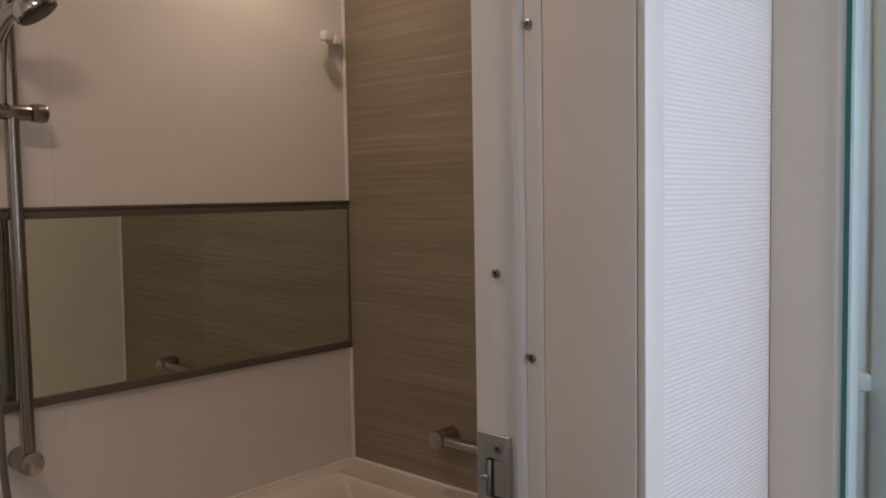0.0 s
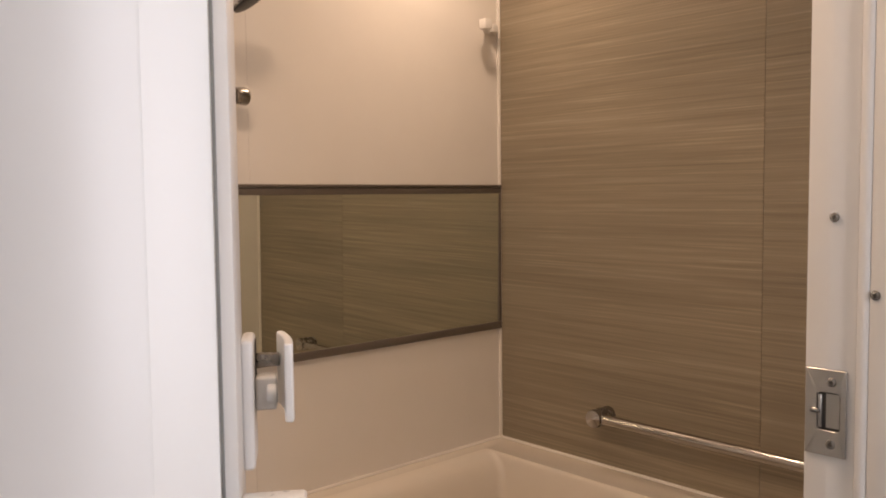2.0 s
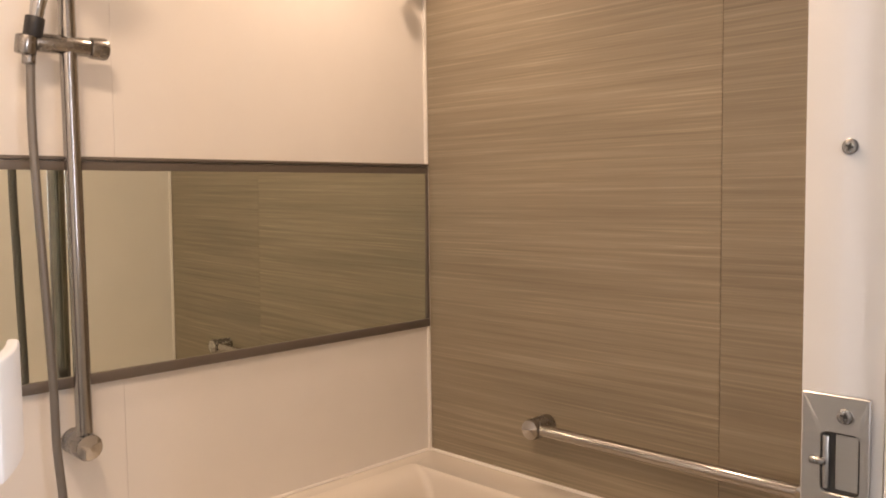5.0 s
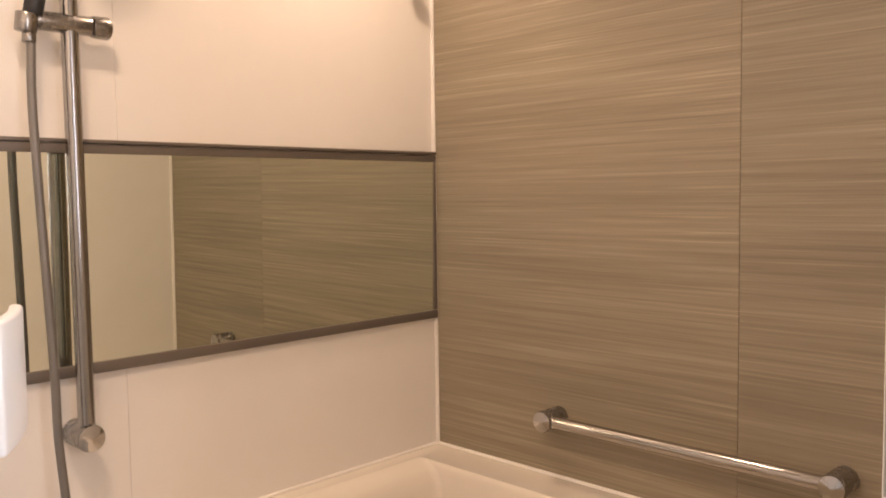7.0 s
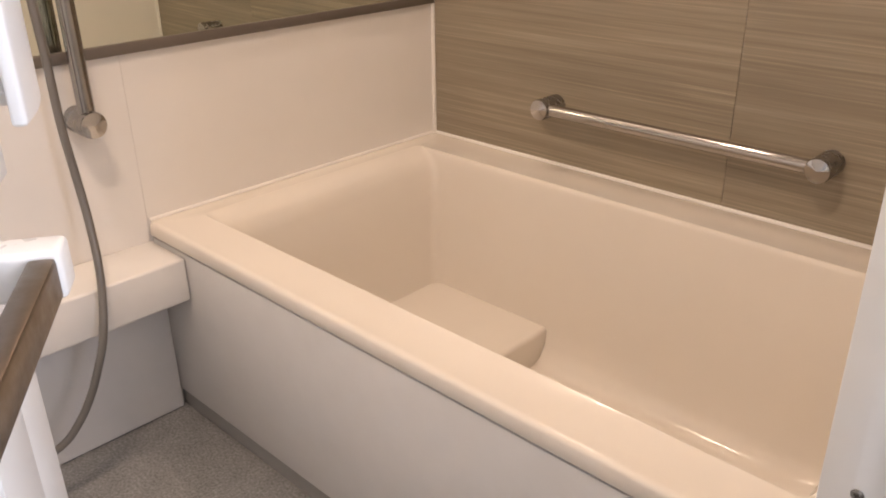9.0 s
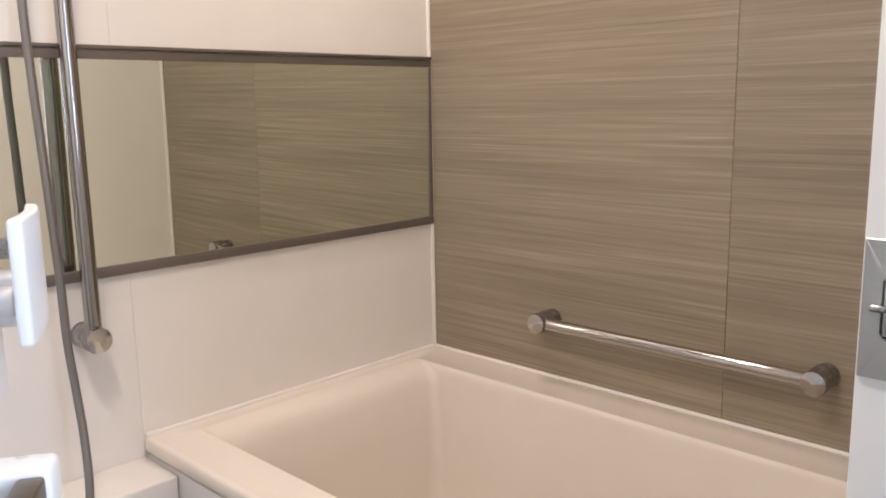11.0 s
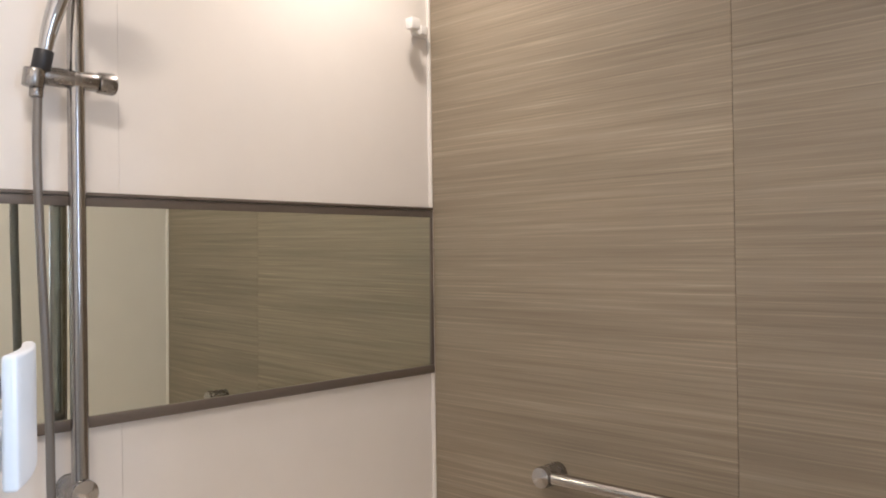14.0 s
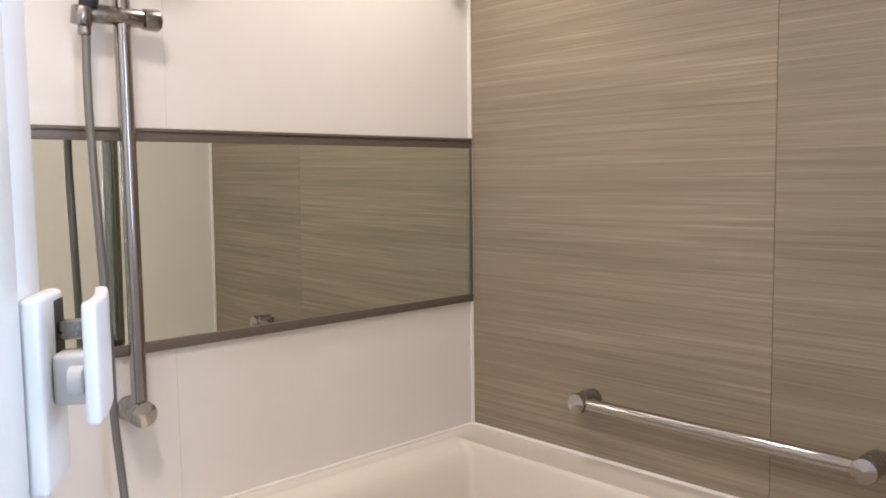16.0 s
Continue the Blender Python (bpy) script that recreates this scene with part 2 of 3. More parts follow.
# ---- the bathroom's shell ----
DEPTH, WIDTH = 2.0, 1.6
JAMB, HINGE_Y, LINER_Y, OUT = -1.192, -1.85, -1.933, 1.72
floor_bath = structure("floor", box(-0.1, 1.56, -DEPTH - 0.1, 0.1, -0.08, 0.0), FLOOR, "grey speckled slip-resistant bathroom floor", "floor")
structure("ceiling", box(-0.1, WIDTH + 0.03, -DEPTH - 0.1, 0.1, CEIL, CEIL + 0.06), CEILING, "smooth warm white bathroom ceiling", "ceiling")

wall_north = structure("wall_north", box(-0.1, WIDTH, 0.006, 0.1, 0, CEIL), BACKING, "wall faced with wood-grain panels behind the bathtub", "wall")
for x0, x1 in ((0.004, 0.9205), (0.9212, WIDTH)):
    part("panel", box(x0, x1, 0.0, 0.006, 0.3, 2.27, 0.0008, 1), WOOD, wall_north)
wall_west = structure("wall_west", box(-0.1, -0.006, -DEPTH, 0.006, 0, CEIL), PLASTER, "wall faced with glossy cream white panels", "wall")
for y0, y1 in ((-0.9349, -0.004), (-1.8665, -0.9352), (-DEPTH, -1.8668)):
    part("panel", box(-0.006, 0.0, y0, y1, 0.0, 2.27, 0.0005, 1), WHITE_PANEL, wall_west)
structure("wall_south", box(-0.1, OUT, -DEPTH - 0.1, -DEPTH, 0, CEIL), WHITE_PANEL, "plain cream white bathroom wall", "wall")
wall_east = structure("wall_east", joined(box(WIDTH, 1.635, JAMB + 0.022, 0.1, 0, CEIL), box(WIDTH, 1.635, -DEPTH, LINER_Y - 0.02, 0, CEIL), box(WIDTH, 1.635, LINER_Y - 0.02, JAMB + 0.022, 2.04, CEIL)),
                      WHITE_PANEL, "glossy cream white bathroom wall around the doorway", "wall")
structure("corner_trim", cylinder((0.003, -0.003, 0.5), (0.003, -0.003, 2.27), 0.006, 0, 12), CAULK, "thin white bead in the corner of the walls", "trim")
structure("corner_trim", cylinder((WIDTH - 0.003, -0.003, 0.5), (WIDTH - 0.003, -0.003, 2.27), 0.006, 0, 12), CAULK, "thin white bead in the corner of the walls", "trim")


def cove(name, a, b, inward):
    """A hollow moulding between wall and ceiling."""
    a, b, n = Vector(a), Vector(b), Vector(inward)
    bm = bmesh.new()
    prof = [(0, 0), (0.008, 0), (0.010, 0.006)] + [(0.010 + 0.03 * (1 - math.cos(k * math.pi / 12)), 0.006 + 0.034 * math.sin(k * math.pi / 12)) for k in range(1, 7)] + [(0.042, 0.044), (0, 0.044)]
    ends = [[bm.verts.new(p + n * d + Vector((0, 0, h))) for d, h in prof] for p in (a, b)]
    m = len(prof)
    for k in range(m):
        bm.faces.new((ends[0][k], ends[0][(k + 1) % m], ends[1][(k + 1) % m], ends[1][k]))
    bm.faces.new(ends[0])
    bm.faces.new(ends[1])
    bmesh.ops.recalc_face_normals(bm, faces=bm.faces)
    return structure(name, bm, CEILING, "white hollow moulding under the ceiling", "moulding")


cove("trim", (0.0, -0.001, 2.266), (WIDTH, -0.001, 2.266), (0, -1, 0))
cove("trim", (0.001, 0.0, 2.266), (0.001, -DEPTH, 2.266), (1, 0, 0))
cove("trim", (WIDTH - 0.001, 0.0, 2.266), (WIDTH - 0.001, -DEPTH, 2.266), (-1, 0, 0))
cove("trim", (0.0, -DEPTH + 0.001, 2.266), (WIDTH, -DEPTH + 0.001, 2.266), (0, 1, 0))

# ---- the dressing room outside the doorway ----
RX, RY0, RY1, RZ = 2.75, -3.1, -0.69, 2.4
structure("floor_outer", box(1.56, RX + 0.1, RY0 - 0.1, RY1 + 0.1, -0.08, 0.0), VINYL, "beige vinyl floor of the dressing room", "floor")
structure("ceiling_outer", box(1.64, RX + 0.1, RY0 - 0.1, RY1 + 0.1, RZ, RZ + 0.06), PLASTER, "white dressing room ceiling", "ceiling")
structure("wall_outer_north", box(OUT, RX + 0.1, RY1, RY1 + 0.1, 0, RZ), PLASTER, "plain white wall behind the washstand", "wall")
structure("wall_outer_south", box(OUT - 0.08, RX + 0.1, RY0 - 0.1, RY0, 0, RZ), PLASTER, "plain white dressing room wall", "wall")
structure("wall_outer_west", joined(box(1.64, OUT, JAMB + 0.026, RY1 + 0.1, 0, RZ), box(1.64, OUT, RY0, LINER_Y - 0.022, 0, RZ), box(1.64, OUT, LINER_Y - 0.022, JAMB + 0.026, 2.07, RZ)),
          PAPER, "white ribbed wallpaper beside the bathroom doorway", "wall")
structure("wall_outer_east", joined(box(RX, RX + 0.1, RY0, -1.52, 0, RZ), box(RX, RX + 0.1, -0.78, RY1, 0, RZ), box(RX, RX + 0.1, -1.52, -0.78, 0, 0.98), box(RX, RX + 0.1, -1.52, -0.78, 2.02, RZ)),
          PLASTER, "plain white wall with the daylight opening", "wall")

# ---- door frame and doorway ----
frame_1 = thing("door_frame", pose(0, 0, 0), "white plastic-clad bathroom door frame with steel strike plate", "door frame", "", "structure")


def screw(x, y, z, parent, r=0.0048, way=-1):
    """A countersunk cross-head screw on a face that looks along -y."""
    s = part("screw", lathe([(0, r * 0.9), (0.0008, r), (0.0014, r * 0.8), (0.0016, r * 0.45)], (x, y, z), (x, y + way, z), 20), SATIN, parent, "steel cross-head screw")
    a = radians(20)
    bm = joined(box(-r * 0.5, r * 0.5, -0.0003, 0.0003, -r * 0.13, r * 0.13), box(-r * 0.13, r * 0.13, -0.0003, 0.0003, -r * 0.5, r * 0.5))
    bmesh.ops.transform(bm, matrix=pose(x, y + way * 0.0018, z, 0, 20, 0), verts=bm.verts)
    # uncut cross: its shade is painted as a raised dark mark
    part("cross_shade", bm, DARK, s)


TOP = 2.02
jamb_bm = extruded([(1.556, JAMB), (1.578, JAMB), (1.603, JAMB + 0.0035), (1.603, JAMB + 0.022), (1.556, JAMB + 0.022)], 0.0, TOP, 0.0012)
part("jamb", jamb_bm, FRAME_WHITE, frame_1)
part("door_stop", extruded([(1.6045, JAMB - 0.0012), (1.611, JAMB - 0.0012), (1.615, JAMB + 0.001), (1.615, JAMB + 0.022), (1.6045, JAMB + 0.022)], 0.0, TOP, 0.001), FRAME_WHITE, frame_1)
part("cover_strip", extruded([(1.6152, JAMB + 0.0012), (1.6342, JAMB + 0.0002), (1.6342, JAMB + 0.022), (1.6155, JAMB + 0.022)], 0.0, TOP, 0.0008), FRAME_WHITE, frame_1)
part("hinge_jamb", box(1.568, 1.604, LINER_Y + 0.0, HINGE_Y - 0.003, 0.0, TOP, 0.003), FRAME_WHITE, frame_1)
part("hinge_cover", box(1.605, 1.634, LINER_Y + 0.0, HINGE_Y - 0.018, 0.0, TOP, 0.003), FRAME_WHITE, frame_1)
part("head_jamb", box(1.556, 1.634, LINER_Y, JAMB + 0.022, TOP + 0.001, TOP + 0.04, 0.002), FRAME_WHITE, frame_1)
part("threshold", box(1.556, 1.634, LINER_Y, JAMB + 0.022, 0.001, 0.02, 0.003), STEEL, frame_1, "low metal threshold")
liner = thing("door_lining", pose(0, 0, 0), "beige painted board lining of the doorway with white casing", "door lining", "", "structure")
part("lining_board", box(1.6346, OUT + 0.004, JAMB + 0.001, JAMB + 0.024, 0.0, 2.045, 0.001), LINER, liner)
part("lining_board", box(1.6345, OUT + 0.004, LINER_Y - 0.02, LINER_Y - 0.002, 0.0, 2.045, 0.001), FRAME_WHITE, liner)
part("lining_board", box(1.6345, OUT + 0.004, LINER_Y, JAMB, 2.03, 2.06, 0.001), LINER, liner)
part("casing", box(OUT + 0.0045, OUT + 0.012, JAMB + 0.002, JAMB + 0.034, 0.0, 2.08, 0.0015), FRAME_WHITE, liner)
part("casing", box(OUT + 0.0045, OUT + 0.012, LINER_Y - 0.036, LINER_Y - 0.002, 0.0, 2.08, 0.0015), FRAME_WHITE, liner)
part("casing", box(OUT + 0.0045, OUT + 0.012, LINER_Y - 0.036, JAMB + 0.034, 2.081, 2.115, 0.0015), FRAME_WHITE, liner)

# strike plate with its latch hole
SZ0, SZ1 = 1.0605, 1.1465


def plate_with_hole(x0, x1, z0, z1, hx0, hx1, hz0, hz1, y_front, y_back, r=0.004):
    """An upright plate facing -y with a round-cornered hole through it."""
    def ring(a0, a1, b0, b1, rad):
        pts = []
        for cx, cz, s in ((a1 - rad, b1 - rad, 0), (a0 + rad, b1 - rad, 90), (a0 + rad, b0 + rad, 180), (a1 - rad, b0 + rad, 270)):
            for k in range(5):
                a = radians(s + 90 * k / 4)
                pts.append((cx + rad * math.cos(a), cz + rad * math.sin(a)))
        return pts
    bm = bmesh.new()
    loops = []
    for pts, y in ((ring(x0, x1, z0, z1, 0.0008), y_back), (ring(x0, x1, z0, z1, 0.0008), y_front + 0.0005), (ring(x0 + 0.0005, x1 - 0.0005, z0 + 0.0005, z1 - 0.0005, 0.0008), y_front),
                   (ring(hx0 - 0.0004, hx1 + 0.0004, hz0 - 0.0004, hz1 + 0.0004, r), y_front), (ring(hx0, hx1, hz0, hz1, r), y_front + 0.0005), (ring(hx0, hx1, hz0, hz1, r), y_back)):
        loops.append([bm.verts.new((x, y, z)) for x, z in pts])
    n = len(loops[0])
    for p, q in zip(loops, loops[1:]):
        for k in range(n):
            bm.faces.new((p[k], p[(k + 1) % n], q[(k + 1) % n], q[k]))
    bmesh.ops.recalc_face_normals(bm, faces=bm.faces)
    return bm


strike = part("strike_plate", plate_with_hole(1.5575, 1.597, SZ0, SZ1, 1.5690, 1.5915, 1.0855, 1.1235, JAMB - 0.0025, JAMB - 0.0002), STEEL, frame_1, "brushed steel strike plate with a latch hole")
# shallow dark plate as the hole's shade; the steel inset leaves dark left and bottom margins
part("pocket_shade", box(1.5692, 1.5913, JAMB - 0.0006, JAMB + 0.001, 1.0856, 1.1234), DARK, strike, "dark plate standing in for shade inside the latch hole")
part("pocket_floor", box(1.5775, 1.5905, JAMB - 0.0012, JAMB - 0.0007, 1.0885, 1.1225, 0.0002, 1), STEEL, strike)
part("latch_lip", cylinder((1.5718, JAMB - 0.0014, 1.088), (1.5718, JAMB - 0.0014, 1.121), 0.0019, 0.0004, 16), STEEL, strike)
part("latch_lug", cylinder((1.5625, JAMB - 0.0026, 1.1045), (1.5725, JAMB - 0.0026, 1.1045), 0.0026, 0.0012, 16), SATIN, strike)
for sx, sz in ((1.583, 1.1345), (1.583, 1.0725)):
    screw(sx, JAMB - 0.0023, sz, strike)
for sz in (0.35, 0.82, 1.296, 1.76):
    screw(1.582, JAMB + 0.0003, sz, frame_1)
for sz in (0.30, 0.64, 0.928, 1.223, 1.514, 1.80):
    screw(1.6205, JAMB + 0.0008, sz, frame_1)

# ---- bathroom door, standing open into the room ----
DOOR_TURN = 57.4
door = thing("door_1", pose(1.57, -1.86, 0.0, 0, 0, DOOR_TURN), "open white-framed glass bathroom door with push-pull handles", "door", "", "structure")
# own axes: y runs from the hinge to the free edge, x outwards to the dressing room
F0, F1 = -0.052, -0.010
part("stile", joined(box(F0, F1, 0.500, 0.577, 0.03, 1.99, 0.003), box(F0 + 0.003, F1 - 0.003, 0.5772, 0.643, 0.03, 1.99, 0.005)), FRAME_WHITE, door)
part("stile", box(F0, F1, 0.004, 0.060, 0.03, 1.99, 0.003), FRAME_WHITE, door)
part("rail", box(F0, F1, 0.0602, 0.4998, 0.03, 0.13, 0.003), FRAME_WHITE, door)
part("rail", box(F0, F1, 0.0602, 0.4998, 1.92, 1.99, 0.003), FRAME_WHITE, door)
pane = part("pane", box(-0.033, -0.028, 0.055, 0.505, 0.125, 1.925), GLASS, door, "clear glass pane")
pane.visible_shadow = False
for by in (0.0605, 0.4945):
    part("glazing_bead", box(-0.0275, -0.0240, by, by + 0.005, 0.131, 1.919, 0.001), GREY, door, "thin dark glazing bead")


def door_handle(side):
    """Push-pull handle: a bracket on the stile, two arms, a bowed plate."""
    s, base = (1, F1 - 0.003) if side > 0 else (-1, F0 + 0.003)
    body = part("door_handle", bmesh.new(), HANDLE_WHITE, door, "white plastic push-pull door handle")

    def span(d0, d1):
        return (base + s * d0, base + s * d1) if s > 0 else (base + s * d1, base + s * d0)

    a, b = span(0.0005, 0.0155)
    part("bracket", box(a, b, 0.578, 0.646, 1.008, 1.159, 0.005, 3), HANDLE_WHITE, body)
    # dark patch laid on the bracket as the shade of an uncut opening
    part("slot_shade", box(*span(0.0157, 0.0163), 0.616, 0.641, 1.108, 1.152, 0.0002, 1), DARK, body, "dark patch standing in for shade in the bracket's opening")
    part("arm", box(*span(0.0165, 0.044), 0.620, 0.636, 1.120, 1.135, 0.002), SATIN, body, "grey metal arm")
    part("arm", box(*span(0.0157, 0.041), 0.600, 0.630, 1.072, 1.112, 0.004, 3), HANDLE_WHITE, body)
    part("knob", cylinder((base + s * 0.0412, 0.592, 1.094), (base + s * 0.030, 0.592, 1.094), 0.011, 0.002, 24), HANDLE_WHITE, body)
    part("thumb_turn", cylinder((base + s * 0.006, 0.6462, 1.050), (base + s * 0.006, 0.652, 1.050), 0.005, 0.001, 20), HANDLE_WHITE, body)
    # bowed plate
    bm = bmesh.new()
    rows = []
    n = 10
    for k in range(n + 1):
        u = 0.548 + 0.098 * k / n
        bow = 0.008 + 0.004 * (1 - ((k - n / 2) / (n / 2)) ** 2) - 0.011 * (k / n)
        rows.append([bm.verts.new((base + s * (0.0425 + bow + d), u, z)) for d, z in ((0, 1.070), (0, 1.159), (0.010, 1.159), (0.010, 1.070))])
    for p, q in zip(rows, rows[1:]):
        for k in range(4):
            bm.faces.new((p[k], p[(k + 1) % 4], q[(k + 1) % 4], q[k]))
    bm.faces.new(rows[0])
    bm.faces.new(rows[-1])
    bmesh.ops.recalc_face_normals(bm, faces=bm.faces)
    sharp = [e for e in bm.edges if len(e.link_faces) == 2 and e.calc_face_angle(0) > 0.8]
    part("plate", bevelled(bm, 0.0032, 3, sharp), HANDLE_WHITE, body)


door_handle(1)
door_handle(-1)
towel = part("towel_rail", box(F1 + 0.0005, 0.060, 0.503, 0.535, 0.965, 1.000, 0.005, 3), HANDLE_WHITE, door, "white end block of the towel rail")
part("end_block", box(F1 + 0.0005, 0.060, 0.020, 0.058, 0.965, 1.000, 0.005, 3), HANDLE_WHITE, towel)
part("bar", box(0.040, 0.0575, 0.0585, 0.5025, 0.968, 0.997, 0.003), TOWEL_BAR, towel, "brown bronze-coloured flat bar")

# ---- mirror on the white wall ----
mirror = thing("wide_mirror", pose(0, 0, 0), "wide tinted wall mirror in a dark brown metal frame", "mirror")
MY0, MY1 = -1.78, -0.004
glass_bm = box(0.0005, 0.006, MY0 + 0.01, MY1 - 0.008, 0.886, 1.338)
for v in glass_bm.verts:
    if v.co.x > 0.003:
        v.co.x += (v.co.z - 0.886) * math.tan(radians(0.55))
part("glass", glass_bm, MIRROR, mirror)
part("frame_top", joined(box(0.0005, 0.011, MY0, MY1, 1.328, 1.3475, 0.0015), box(0.0005, 0.014, MY0, MY1, 1.349, 1.357, 0.002)), FRAME_DARK, mirror)
part("frame_bottom", box(0.0005, 0.012, MY0, MY1, 0.876, 0.899, 0.002), FRAME_DARK, mirror)
part("frame_side", box(0.0005, 0.011, MY1 - 0.012, MY1, 0.8995, 1.3275, 0.002), FRAME_DARK, mirror)
part("frame_side", box(0.0005, 0.011, MY0, MY0 + 0.012, 0.8995, 1.3275, 0.002), FRAME_DARK, mirror)

# ---- shower rail, holder, hand shower ----
SY = -1.047
rail = thing("shower_rail", pose(0, SY, 0.763), "vertical satin metal shower slide rail on the white wall", "shower rail")
part("rail_tube", cylinder((0.058, 0, 0.0), (0.058, 0, 1.149), 0.0165, 0, 40), BAR_METAL, rail)
for z in (0.0, 1.149):
    post = part("post", lathe([(0, 0.027), (0.001, 0.0275), (0.078, 0.0275), (0.080, 0.0268)], (0.0005, 0, z), (1, 0, z), 40), SATIN, rail)
    part("end_cap", lathe([(0, 0.0262), (0.002, 0.026), (0.006, 0.0015)], (0.081, 0, z), (1, 0, z), 40), CHROME, post, "polished conical end cap")
HZ = 1.571 - 0.763
holder = part("slider", cylinder((0.06, -0.082, HZ + 0.002), (0.062, 0.040, HZ + 0.002), 0.0185, 0.003, 32), SATIN, rail, "metal sliding shower holder")
part("clamp_knob", lathe([(0, 0.0185), (0.002, 0.021), (0.030, 0.0225), (0.034, 0.021)], (0.062, 0.0405, HZ + 0.002), (0.063, 1, HZ + 0.002), 32), SATIN, holder)
part("cradle", cylinder((0.064, -0.083, HZ - 0.024), (0.068, -0.080, HZ + 0.012), 0.0200, 0.003, 28), SATIN, holder)

hand_shower = thing("hand_shower", pose(0, 0, 0), "chrome hand shower with black collar resting in its holder", "hand shower")
HANDLE = [(0.075, -1.1111, 1.618), (0.081, -1.1066, 1.650), (0.089, -1.0990, 1.687), (0.101, -1.0910, 1.720), (0.118, -1.0820, 1.750), (0.138, -1.0720, 1.773), (0.160, -1.0570, 1.790)]
HANDLE_PATH = spline(HANDLE, 6)
part("handle", sweep(HANDLE_PATH, lambda s: 0.0125 + 0.0035 * math.sin(s * math.pi) + 0.003 * s, 24), CHROME, hand_shower)
part("collar", cylinder((0.069, -1.1175, 1.580), (0.0755, -1.1125, 1.619), 0.0178, 0.003, 28), BLACK, hand_shower, "black plastic collar")
FACE_AT, FACE_WAY = Vector((0.192, -1.030, 1.776)), Vector((0.30, 0.47, -0.82)).normalized()
part("head", lathe([(0, 0.020), (0.005, 0.031), (0.014, 0.0415), (0.025, 0.0478), (0.040, 0.0490), (0.044, 0.0462)], FACE_AT - FACE_WAY * 0.044, FACE_AT, 40), CHROME, hand_shower)
face = part("spray_face", lathe([(0, 0.0445), (0.003, 0.0440), (0.005, 0.039)], FACE_AT + FACE_WAY * 0.0004, FACE_AT + FACE_WAY, 40), BLACK, hand_shower, "dark grey spray face")
side_v = FACE_WAY.orthogonal().normalized()
up_v = FACE_WAY.cross(side_v)
for ring, count in ((0.010, 6), (0.020, 12), (0.030, 18)):
    for k in range(count):
        a = k * math.tau / count
        p = FACE_AT + FACE_WAY * 0.0052 + (side_v * math.cos(a) + up_v * math.sin(a)) * ring
        part("nozzle", cylinder(p, p + FACE_WAY * 0.0016, 0.0013, 0, 6), GREY, face)
part("grip_mark", sweep([p + Vector((0.011, 0.007, -0.002)) for p in HANDLE_PATH[6:13]], 0.0035, 8), GREY, hand_shower, "grey print on the handle")
HOSE_POINTS = [(0.066, -1.122, 1.531), (0.07, -1.126, 1.42), (0.077, -1.125, 1.28), (0.08, -1.12, 1.12), (0.085, -1.114, 0.91), (0.09, -1.114, 0.785), (0.10, -1.11, 0.68), (0.12, -1.111, 0.594), (0.15, -1.121, 0.507), (0.17, -1.136, 0.43), (0.185, -1.155, 0.365), (0.19, -1.177, 0.311), (0.19, -1.206, 0.25), (0.185, -1.24, 0.197), (0.172, -1.28, 0.155), (0.14, -1.36, 0.12), (0.09, -1.44, 0.13), (0.024, -1.50, 0.16)]
part("hose", sweep(spline(HOSE_POINTS, 8), 0.0083, 14), HOSE, hand_shower, "grey flexible shower hose")
part("hose_nut", cylinder((0.0665, -1.1255, 1.528), (0.066, -1.124, 1.552), 0.0125, 0.002, 20), SATIN, hand_shower)

# ---- bathtub ----
tub = thing("bathtub", pose(0, 0, 0), "cream white acrylic bathtub with a seat step, empty", "bathtub")


def rounded_rect(x0, x1, y0, y1, r, n=6):
    pts = []
    for cx, cy, a0 in ((x1 - r, y1 - r, 0), (x0 + r, y1 - r, 90), (x0 + r, y0 + r, 180), (x1 - r, y0 + r, 270)):
        for k in range(n + 1):
            a = radians(a0 + 90 * k / n)
            pts.append((cx + r * math.cos(a), cy + r * math.sin(a)))
    return pts


